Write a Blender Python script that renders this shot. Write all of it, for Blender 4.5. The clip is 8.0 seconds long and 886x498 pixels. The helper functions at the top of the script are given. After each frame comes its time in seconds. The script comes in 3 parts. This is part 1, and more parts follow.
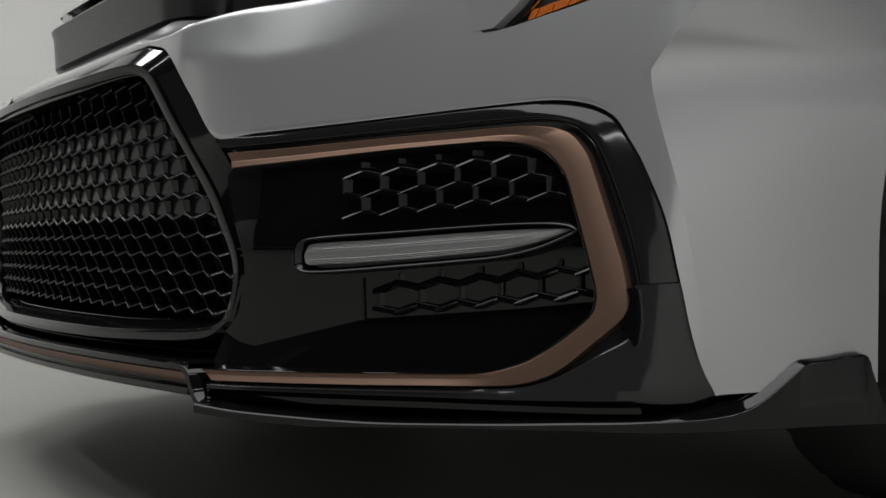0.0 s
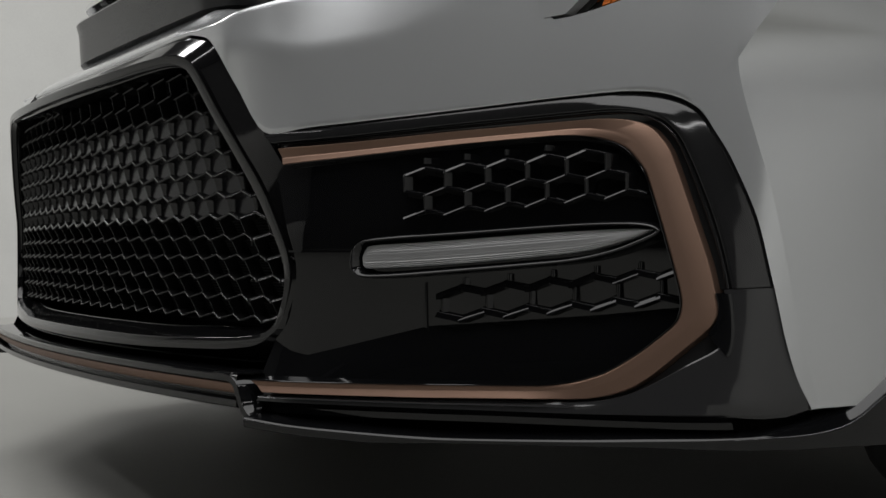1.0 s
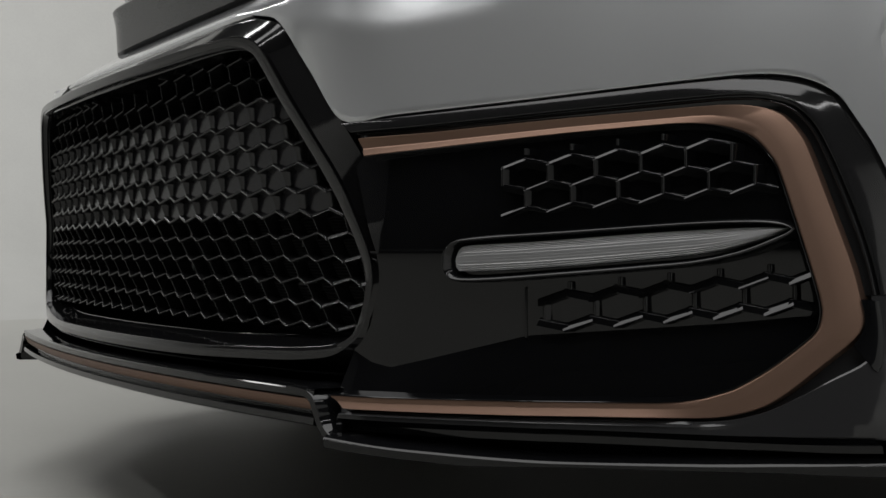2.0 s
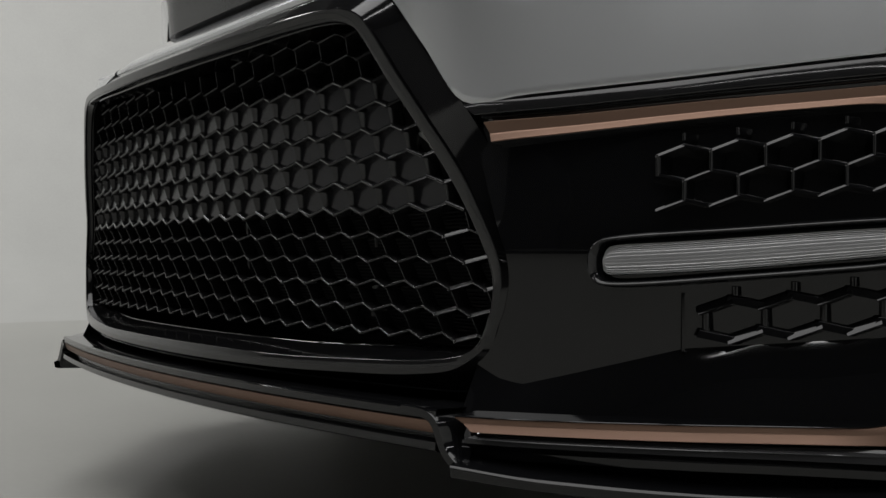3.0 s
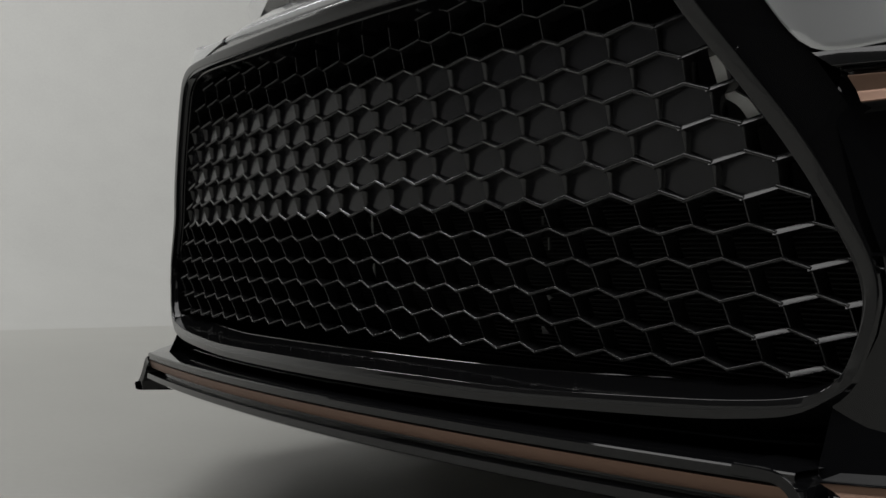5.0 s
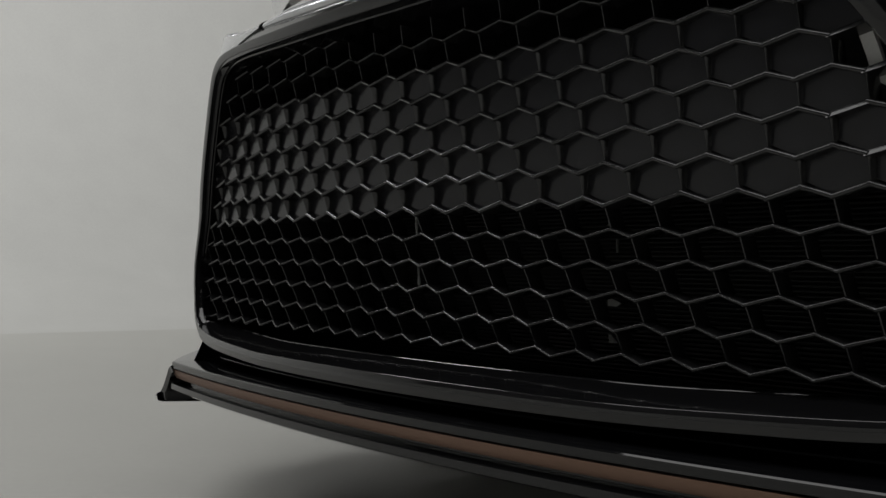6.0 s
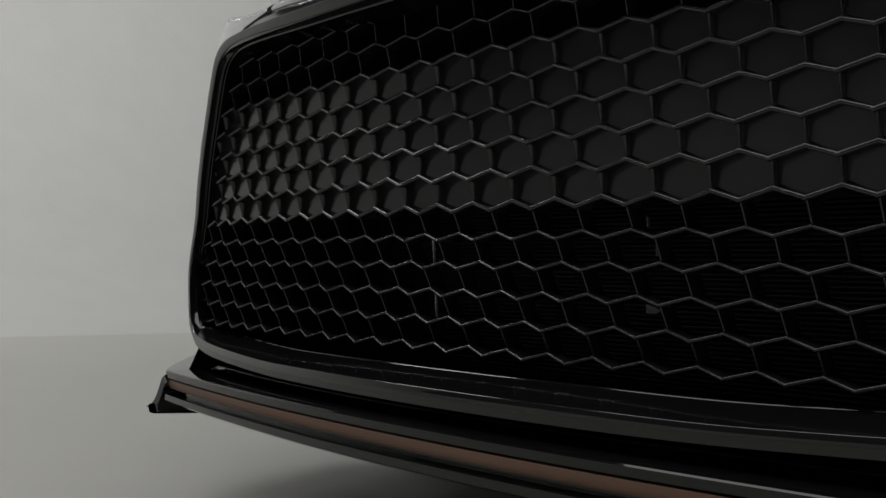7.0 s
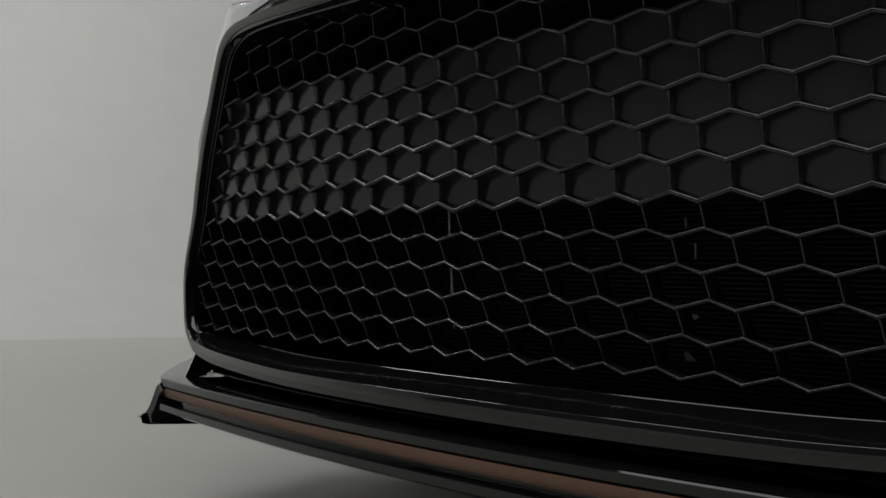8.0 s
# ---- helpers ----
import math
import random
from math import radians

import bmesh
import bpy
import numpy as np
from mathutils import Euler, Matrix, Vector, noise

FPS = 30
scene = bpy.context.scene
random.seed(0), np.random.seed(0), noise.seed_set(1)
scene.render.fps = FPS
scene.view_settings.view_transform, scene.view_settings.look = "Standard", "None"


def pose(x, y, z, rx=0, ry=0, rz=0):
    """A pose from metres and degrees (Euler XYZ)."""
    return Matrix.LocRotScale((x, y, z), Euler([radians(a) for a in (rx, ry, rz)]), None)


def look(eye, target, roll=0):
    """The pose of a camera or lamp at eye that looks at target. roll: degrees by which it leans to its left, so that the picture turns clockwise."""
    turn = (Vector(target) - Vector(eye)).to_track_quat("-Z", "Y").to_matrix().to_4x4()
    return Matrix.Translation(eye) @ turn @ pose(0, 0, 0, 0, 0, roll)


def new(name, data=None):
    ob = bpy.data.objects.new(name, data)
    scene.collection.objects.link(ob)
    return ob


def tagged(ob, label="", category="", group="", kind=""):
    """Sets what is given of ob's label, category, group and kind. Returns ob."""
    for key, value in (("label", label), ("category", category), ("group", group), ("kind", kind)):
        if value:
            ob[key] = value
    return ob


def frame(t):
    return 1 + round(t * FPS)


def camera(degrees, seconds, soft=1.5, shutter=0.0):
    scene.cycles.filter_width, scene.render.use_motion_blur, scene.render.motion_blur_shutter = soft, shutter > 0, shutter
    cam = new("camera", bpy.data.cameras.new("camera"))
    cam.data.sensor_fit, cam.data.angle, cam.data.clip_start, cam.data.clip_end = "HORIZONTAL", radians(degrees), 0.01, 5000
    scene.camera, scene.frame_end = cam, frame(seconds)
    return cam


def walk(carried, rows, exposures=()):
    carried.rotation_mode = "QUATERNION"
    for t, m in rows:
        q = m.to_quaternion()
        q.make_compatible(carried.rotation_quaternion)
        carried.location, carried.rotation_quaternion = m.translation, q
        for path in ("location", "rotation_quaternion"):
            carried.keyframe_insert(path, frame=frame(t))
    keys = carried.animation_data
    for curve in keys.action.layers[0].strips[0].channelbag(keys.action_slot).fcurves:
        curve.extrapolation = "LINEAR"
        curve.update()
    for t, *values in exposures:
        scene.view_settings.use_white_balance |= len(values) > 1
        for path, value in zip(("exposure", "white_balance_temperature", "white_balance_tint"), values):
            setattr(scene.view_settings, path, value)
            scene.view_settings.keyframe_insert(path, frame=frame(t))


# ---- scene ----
cam = camera(48.0, 8.0)
PATH = [
    (0.0, pose(1.4253, -0.4514, 0.3501, 90.021, 0, 51.600) @ pose(0, 0, 0, 0, 0, -0.010)),
    (0.5, pose(1.3830, -0.4538, 0.3489, 90.151, 0, 51.627) @ pose(0, 0, 0, 0, 0, -0.042)),
    (1.0, pose(1.3297, -0.4582, 0.3484, 90.254, 0, 51.659) @ pose(0, 0, 0, 0, 0, -0.041)),
    (2.5, pose(1.1223, -0.4744, 0.3474, 90.402, 0, 51.617) @ pose(0, 0, 0, 0, 0, 0.099)),
    (3.0, pose(1.0405, -0.4832, 0.3462, 90.493, 0, 51.512) @ pose(0, 0, 0, 0, 0, 0.197)),
    (3.5, pose(0.9609, -0.4893, 0.3451, 90.608, 0, 51.336) @ pose(0, 0, 0, 0, 0, 0.325)),
    (4.0, pose(0.8798, -0.4958, 0.3432, 90.767, 0, 51.156) @ pose(0, 0, 0, 0, 0, 0.508)),
    (4.5, pose(0.8065, -0.5036, 0.3413, 90.935, 0, 50.999) @ pose(0, 0, 0, 0, 0, 0.667)),
    (5.0, pose(0.7416, -0.5095, 0.3400, 91.033, 0, 50.776) @ pose(0, 0, 0, 0, 0, 0.785)),
    (6.5, pose(0.5835, -0.5250, 0.3368, 91.460, 0, 48.400) @ pose(0, 0, 0, 0, 0, 1.142)),
    (7.0, pose(0.5377, -0.5212, 0.3350, 91.651, 0, 47.154) @ pose(0, 0, 0, 0, 0, 1.348)),
    (7.5, pose(0.4940, -0.5205, 0.3329, 91.867, 0, 45.895) @ pose(0, 0, 0, 0, 0, 1.513)),
    (8.0, pose(0.4554, -0.5234, 0.3311, 92.028, 0, 44.755) @ pose(0, 0, 0, 0, 0, 1.716)),
]
walk(cam, PATH)

# ---- world and studio light ----
world = bpy.data.worlds.new("studio_air")
scene.world = world
world.use_nodes = True
world.node_tree.nodes["Background"].inputs[0].default_value = (0.75, 0.77, 0.8, 1)
world.node_tree.nodes["Background"].inputs[1].default_value = 0.02


def softbox(name, eye, target, wide, deep, watts, colour=(1.0, 0.995, 0.99)):
    lamp = bpy.data.lights.new(name, "AREA")
    lamp.shape, lamp.size, lamp.size_y, lamp.energy, lamp.color = "RECTANGLE", wide, deep, watts, colour
    ob = new(name, lamp)
    ob.matrix_world = look(eye, target)
    return ob


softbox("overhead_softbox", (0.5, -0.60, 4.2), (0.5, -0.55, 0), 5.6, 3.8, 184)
# Unseen lamp, added to draw glints on the grille's end bars.
softbox("glint_softbox", (-4.4, -1.05, 4.2), (-4.4, -1.0, 0), 2.0, 0.5, 50)
# Lamps added out of view to brighten the studio walls.
softbox("wall_fill_softbox", (-4.0, 1.4, 4.2), (-7.0, 1.5, 1.9), 8.6, 0.8, 206)
softbox("wall_fill_softbox", (4.3, 0.2, 4.2), (7.0, 0.1, 1.0), 6.6, 0.8, 205)

softbox("wall_fill_softbox", (-2.4, -3.0, 4.2), (-2.8, -6.0, 1.0), 6.4, 0.8, 185)

# ---- materials ----


def material(name, base, rough=0.5, metal=0.0, coat=0.0, vary=0.06, grain=400.0, bump=0.0, ior=1.5):
    """A surface with two scales of slight variation in tone and gloss."""
    m = bpy.data.materials.new(name)
    m.use_nodes = True
    nt = m.node_tree
    b = nt.nodes["Principled BSDF"]
    b.inputs["Metallic"].default_value = metal
    b.inputs["IOR"].default_value = ior
    b.inputs["Coat Weight"].default_value = coat
    b.inputs["Coat Roughness"].default_value = 0.03
    tc = nt.nodes.new("ShaderNodeTexCoord")
    fine = nt.nodes.new("ShaderNodeTexNoise")
    fine.inputs["Scale"].default_value = grain
    fine.inputs["Detail"].default_value = 3
    wide = nt.nodes.new("ShaderNodeTexNoise")
    wide.inputs["Scale"].default_value = 3.5
    nt.links.new(tc.outputs["Object"], fine.inputs["Vector"])
    nt.links.new(tc.outputs["Object"], wide.inputs["Vector"])
    mix = nt.nodes.new("ShaderNodeMath")
    mix.operation = "ADD"
    nt.links.new(fine.outputs["Fac"], mix.inputs[0])
    nt.links.new(wide.outputs["Fac"], mix.inputs[1])
    tone = nt.nodes.new("ShaderNodeMapRange")
    tone.inputs["From Min"].default_value, tone.inputs["From Max"].default_value = 0.6, 1.4
    tone.inputs["To Min"].default_value, tone.inputs["To Max"].default_value = 1 - vary, 1 + vary
    nt.links.new(mix.outputs[0], tone.inputs["Value"])
    col = nt.nodes.new("ShaderNodeVectorMath")
    col.operation = "SCALE"
    col.inputs[0].default_value = base
    nt.links.new(tone.outputs[0], col.inputs["Scale"])
    nt.links.new(col.outputs[0], b.inputs["Base Color"])
    rg = nt.nodes.new("ShaderNodeMath")
    rg.operation = "MULTIPLY"
    rg.inputs[1].default_value = rough
    nt.links.new(tone.outputs[0], rg.inputs[0])
    nt.links.new(rg.outputs[0], b.inputs["Roughness"])
    if bump:
        bp = nt.nodes.new("ShaderNodeBump")
        bp.inputs["Strength"].default_value = bump
        bp.inputs["Distance"].default_value = 0.0005
        nt.links.new(fine.outputs["Fac"], bp.inputs["Height"])
        nt.links.new(bp.outputs[0], b.inputs["Normal"])
    return m


PAINT = material("grey_metallic_paint", (0.51, 0.52, 0.53), 0.25, 0.55, 1.0, 0.03, 1500)
GLOSS = material("gloss_black_plastic", (0.004, 0.0041, 0.0046), 0.045, 0, 0.0, 0.05, 900, 0.0, 1.45)
TRIMM = material("semi_gloss_black_trim", (0.005, 0.005, 0.0054), 0.075, 0, 0.0, 0.06, 900, 0.0, 1.5)
# Base raised above the trim's to stand for the room mirrored in the bezel.
BEZELM = material("gloss_bezel_plastic", (0.013, 0.013, 0.0135), 0.08, 0, 0, 0.06, 900)
CORNER = material("semi_gloss_corner_plastic", (0.024, 0.024, 0.025), 0.11, 0, 0, 0.08, 900)
SATIN = material("satin_black_plastic", (0.012, 0.012, 0.013), 0.28, 0, 0, 0.08, 900)
MESHM = material("moulded_black_mesh", (0.009, 0.009, 0.0094), 0.17, 0, 0, 0.1, 1200, 0.1)
PLATE = material("dark_grey_plate", (0.010, 0.010, 0.0122), 0.18, 0, 0, 0.08, 1500, 0.1, 1.38)
COPPER = material("satin_copper", (0.213, 0.135, 0.100), 0.48, 0.9, 0.0, 0.05, 1600)
CHROME = material("chrome", (0.8, 0.8, 0.8), 0.08, 1.0)
DARK = material("black_cavity", (0.008, 0.008, 0.008), 0.8)
DRAPE = material("dark_drape", (0.032, 0.032, 0.032), 0.9)
RUBBER = material("tyre_rubber", (0.02, 0.02, 0.02), 0.7, 0, 0, 0.15, 300, 0.4)
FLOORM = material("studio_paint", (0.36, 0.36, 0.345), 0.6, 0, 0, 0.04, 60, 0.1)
# A step darker and warmer than the walls.
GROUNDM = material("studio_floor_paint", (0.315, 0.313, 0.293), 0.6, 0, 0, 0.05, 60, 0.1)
AMBER = material("amber_reflector", (0.65, 0.16, 0.02), 0.25, 0.2, 0.6, 0.3, 350, 0.8)
LAMPM = material("ribbed_lamp_optic", (0.29, 0.29, 0.293), 0.30, 0.5, 0.6, 0.04, 200)
FIN = material("radiator_fin", (0.008, 0.008, 0.008), 0.6, 0.0)
# Pale base of the two strips that stand for bright light behind the grille.
PALE = material("pale_light_strip", (0.70, 0.70, 0.68), 0.35)
BRACKET = material("dull_bracket", (0.34, 0.34, 0.33), 0.5)


MID = -0.004  # the car's middle
MOUTH_MID = -0.010  # the middle of the grille mouth


def mirror(x):
    return 2 * MID - x


# ---- mesh helpers ----


def link_mesh(name, verts, faces, mat, parent=None, label="", sharp=32):
    me = bpy.data.meshes.new(name)
    me.from_pydata([tuple(v) for v in verts], [], faces)
    me.materials.append(mat)
    me.shade_smooth()
    me.set_sharp_from_angle(angle=radians(sharp))
    me.update()
    ob = new(name, me)
    if parent:
        ob.parent = parent
    if label:
        ob["label"] = label
    return ob


def grid(rows, close=False, flip=False):
    """Quads between rows of points of one length; close joins each row's ends."""
    n = len(rows[0])
    verts = [p for row in rows for p in row]
    faces = []
    for a in range(len(rows) - 1):
        for b in range(n if close else n - 1):
            c = (b + 1) % n
            q = (a * n + b, a * n + c, (a + 1) * n + c, (a + 1) * n + b)
            faces.append(q[::-1] if flip else q)
    return verts, faces


def merge(*pieces):
    verts, faces = [], []
    for v, f in pieces:
        k = len(verts)
        verts += list(v)
        faces += [tuple(i + k for i in q) for q in f]
    return verts, faces


def both(name, piece, mat, parent, label="", sharp=32):
    """A part on the car's left and its mirror image on the right."""
    v, f = piece
    a = link_mesh(name, v, f, mat, parent, label, sharp)
    b = link_mesh(name, [(mirror(p[0]), p[1], p[2]) for p in v], [q[::-1] for q in f], mat, parent, label, sharp)
    return a, b


def curve(points, count, smooth=True):
    """Points along a rounded line through the given ones, evenly spaced by length."""
    p = np.array(points, float)
    dense = []
    for i in range(len(p) - 1):
        a, b = p[max(i - 1, 0)], p[min(i + 2, len(p) - 1)]
        for s in np.linspace(0, 1, 16, endpoint=False):
            if smooth:
                m0, m1 = (p[i + 1] - a) / 2, (b - p[i]) / 2
                length = np.linalg.norm(p[i + 1] - p[i])
                m0 *= min(1, 1.3 * length / (np.linalg.norm(m0) + 1e-9))
                m1 *= min(1, 1.3 * length / (np.linalg.norm(m1) + 1e-9))
                dense.append((2 * s**3 - 3 * s**2 + 1) * p[i] + (s**3 - 2 * s**2 + s) * m0 + (3 * s**2 - 2 * s**3) * p[i + 1] + (s**3 - s**2) * m1)
            else:
                dense.append(p[i] + s * (p[i + 1] - p[i]))
    dense = np.array(dense + [p[-1]])
    d = np.r_[0, np.cumsum(np.linalg.norm(np.diff(dense, axis=0), axis=1))]
    at = np.linspace(0, d[-1], count)
    return np.stack([np.interp(at, d, dense[:, k]) for k in range(p.shape[1])], 1)


def chain(*parts):
    """Joins curves end to end, each given as points and a count; the line stays smooth at the joins."""
    pts, ends = list(parts[0][0]), [len(parts[0][0]) - 1]
    for p, _ in parts[1:]:
        pts += list(p[1:])
        ends.append(len(pts) - 1)
    fine = curve(pts, 4000)
    p = np.array(pts)
    marks = [0] + [int(np.argmin(np.linalg.norm(fine - p[e], axis=1))) for e in ends]
    marks[-1] = 3999
    out = []
    for (a, b), (_, n) in zip(zip(marks, marks[1:]), parts):
        at = np.linspace(a, b, n)
        seg = np.stack([np.interp(at, np.arange(4000), fine[:, k]) for k in range(p.shape[1])], 1)
        out.append(seg if not out else seg[1:])
    return np.concatenate(out)


def box(x0, x1, y0, y1, z0, z1):
    v = [(x, y, z) for x in (x0, x1) for y in (y0, y1) for z in (z0, z1)]
    f = [(0, 1, 3, 2), (4, 6, 7, 5), (0, 4, 5, 1), (2, 3, 7, 6), (0, 2, 6, 4), (1, 5, 7, 3)]
    return v, f


# ---- the car's surfaces: x across, y to the back, z up ----
PLAN = curve([(-0.05, 0.012), (0.2, 0.012), (0.34, 0.0125), (0.395, 0.016), (0.43, 0.022), (0.47, 0.040), (0.52, 0.080), (0.58, 0.135), (0.633, 0.184), (0.70, 0.240), (0.739, 0.271), (0.775, 0.2965), (0.800, 0.316), (0.818, 0.338), (0.832, 0.372), (0.842, 0.410), (0.858, 0.467), (0.880, 0.537), (0.91, 0.64), (0.925, 0.8)], 400)


def plan(x):
    return float(np.interp(abs(x), PLAN[:, 0], PLAN[:, 1]))


def fascia(x, z, off=0.0):
    """The bumper's outer face: it leans back towards the top, but stands out round the grille mouth."""
    u = min(1.0, max(0.0, (abs(x) - 0.37) / 0.12))
    u = u * u * (3 - 2 * u)
    lean = -0.05 + 0.277 * u if z > 0.438 else float(np.interp(abs(x), (0.46, 0.60), (0.15, 0.227)))
    fold = float(np.interp(abs(x), (0.25, 0.30, 0.34, 0.40, 0.44, 0.485, 0.6), (0.600, 0.597, 0.598, 0.607, 0.617, 0.624, 0.64)))
    # the brow rolls back softly above the mouth's corner
    rise = max(0.0, min(z, fold) - float(np.interp(abs(x), (0.25, 0.33, 0.40, 0.46, 0.52, 0.60), (0.582, 0.568, 0.556, 0.547, 0.557, 0.608))))
    brow = float(np.interp(abs(x), (0.25, 0.32, 0.45, 0.52, 0.60), (8.0, 9.0, 11.0, 6.0, 0.0))) * (rise * rise if rise < 0.015 else 0.000225 + 0.03 * (rise - 0.015))
    steep = float(np.interp(abs(x), (0.25, 0.33, 0.52, 0.6), (1.45, 3.5, 4.0, 0.227)))
    over = max(0.0, z - fold + 0.004)
    over = over * over / 0.016 if over < 0.008 else over - 0.004
    return plan(x) + lean * (min(z, fold) - 0.438) + brow + steep * over + off


def pocket(x, z=0.0, off=0.0):
    """The upright back panel of the lamp recess."""
    return plan(x) + 0.002 + off


def lip(x, off=0.0, z=0.0):
    """The front edge of the grille surround."""
    return -0.035 + 0.32 * x * x - 0.08 * max(0.0, z - 0.4) + off


def mesh_face(x, z):
    """The depth of the honeycomb's forward corners: upright above, sinking back towards the chin."""
    return float(np.interp(z, (0.278, 0.345, 0.385, 0.42, 0.53, 0.56), (0.0030, -0.0025, -0.0085, -0.0138, -0.0148, -0.0110))) + 0.165 * x * x


def nose_edge(x, off=0.0):
    """The front edge of the splitter."""
    return -0.055 + 0.22 * x * x + off


def on(fn, line, off=0.0):
    return [(x, fn(x, z, off), z) for x, z in line]


# ---- the studio ----
def build_studio():
    """Floor and a slightly lighter coved wall, with a dark ceiling; the low front wall and the dark drapes on the open
    side are unseen, added for the car's reflections.
    """
    W, B, F, R, H = 7.0, 7.5, -6.0, 2.6, 4.6
    D, S, T = -9.5, -2.6, 1.7  # the open side runs to the added drapes, also hung above the low front wall
    rows = []
    for k in range(0, 17):
        a = radians(90 * k / 16)
        i, z = R - R * math.sin(a), R * (1 - math.cos(a))
        rows.append([(W - i, S, z), (W - i, B - i, z), (-W + i, B - i, z), (-W + i, F, z)])
    rows.append([(W, S, H), (W, B, H), (-W, B, H), (-W, F, H)])
    x, y = W - R, B - R
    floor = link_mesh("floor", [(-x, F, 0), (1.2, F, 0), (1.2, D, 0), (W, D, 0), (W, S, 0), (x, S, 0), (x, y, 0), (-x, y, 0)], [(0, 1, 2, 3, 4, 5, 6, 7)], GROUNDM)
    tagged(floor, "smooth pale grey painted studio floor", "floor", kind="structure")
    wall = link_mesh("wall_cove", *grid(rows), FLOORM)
    tagged(wall, "seamless pale grey coved studio wall", "wall", kind="structure")
    # Pale wall and dark drape out of view, placed for what the car mirrors.
    front = link_mesh("reflection_wall", [(-W, F, 0), (1.2, F, 0), (1.2, F, T), (-W, F, T)], [(3, 2, 1, 0)], FLOORM)
    tagged(front, "unseen pale grey front wall, added for the car's reflections", "wall", kind="structure")
    drape = link_mesh("reflection_drape", [(1.2, F, 0), (1.2, D, 0), (W, D, 0), (W, S, 0), (1.2, F, H), (1.2, D, H), (W, D, H), (W, S, H), (-W, F, T), (1.2, F, T), (-W, F, H)], [(0, 4, 5, 1), (1, 5, 6, 2), (2, 6, 7, 3), (8, 10, 4, 9)], DRAPE)
    tagged(drape, "unseen dark drape on the open side, added for black reflections", "drape", kind="structure")
    v = [(-W, D, H), (-W, B, H), (W, B, H), (W, D, H)]
    v += [(p[0], p[1], H + 0.1) for p in v]
    roof = link_mesh("ceiling", v, [(0, 1, 2, 3), (7, 6, 5, 4), (0, 4, 5, 1), (1, 5, 6, 2), (2, 6, 7, 3), (3, 7, 4, 0)], DARK)
    tagged(roof, "dark studio ceiling above the lamps", "ceiling", kind="structure")


build_studio()

car = new("car")
tagged(car, "grey car front with black honeycomb grille and copper trim", "car")

# ---- grille surround ----
LIP_OUT = [(0, 0.566), (0.14, 0.567), (0.233, 0.5685), (0.28, 0.569), (0.309, 0.568), (0.329, 0.562), (0.342, 0.551), (0.361, 0.523), (0.373, 0.504), (0.402, 0.462), (0.43, 0.421), (0.459, 0.363), (0.4665, 0.34), (0.467, 0.321), (0.462, 0.297), (0.455, 0.278), (0.443, 0.266), (0.424, 0.257), (0.395, 0.2525), (0.361, 0.2495), (0.295, 0.247), (0.217, 0.2445), (0.121, 0.243), (0, 0.2425)]
LIP_IN = [(0, 0.55), (0.14, 0.552), (0.232, 0.556), (0.27, 0.557), (0.295, 0.5555), (0.314, 0.55), (0.328, 0.54), (0.346, 0.514), (0.357, 0.497), (0.386, 0.456), (0.414, 0.414), (0.445, 0.36), (0.454, 0.34), (0.456, 0.321), (0.451, 0.299), (0.444, 0.281), (0.433, 0.2711), (0.418, 0.2659), (0.393, 0.2624), (0.361, 0.26), (0.295, 0.2572), (0.217, 0.2547), (0.121, 0.2547), (0, 0.2547)]
MOUTH = [(0, 0.594), (0.14, 0.594), (0.233, 0.593), (0.28, 0.590), (0.31, 0.583), (0.333, 0.576), (0.353, 0.561), (0.372, 0.5385), (0.388, 0.517), (0.425, 0.4695), (0.447, 0.427), (0.469, 0.366), (0.4765, 0.341), (0.477, 0.320), (0.472, 0.295), (0.464, 0.275), (0.450, 0.259), (0.430, 0.248), (0.397, 0.2425), (0.361, 0.239), (0.295, 0.2365), (0.217, 0.234), (0.121, 0.2325), (0, 0.232)]


def offset_line(line, d):
    """The same outline, pushed outward by d."""
    p = np.array(line)
    t = np.gradient(p, axis=0)
    n = np.stack([-t[:, 1], t[:, 0]], 1)
    n /= np.linalg.norm(n, axis=1)[:, None] + 1e-9
    return p + n * d


def back_edge(x, z):
    """Depth of the surround's outer edge: on the painted skin above, behind the lip below."""
    u = min(1.0, max(0.0, (z - 0.40) / 0.07))
    return u * fascia(x, max(z, 0.44), 0.003) + (1 - u) * lip(x, 0.022, z)


def bulge(z):
    """The mouth's far side stands a little fuller in its upper half."""
    return max(0.0, math.sin(math.pi * min(1.0, max(0.0, (z - 0.38) / 0.25))))


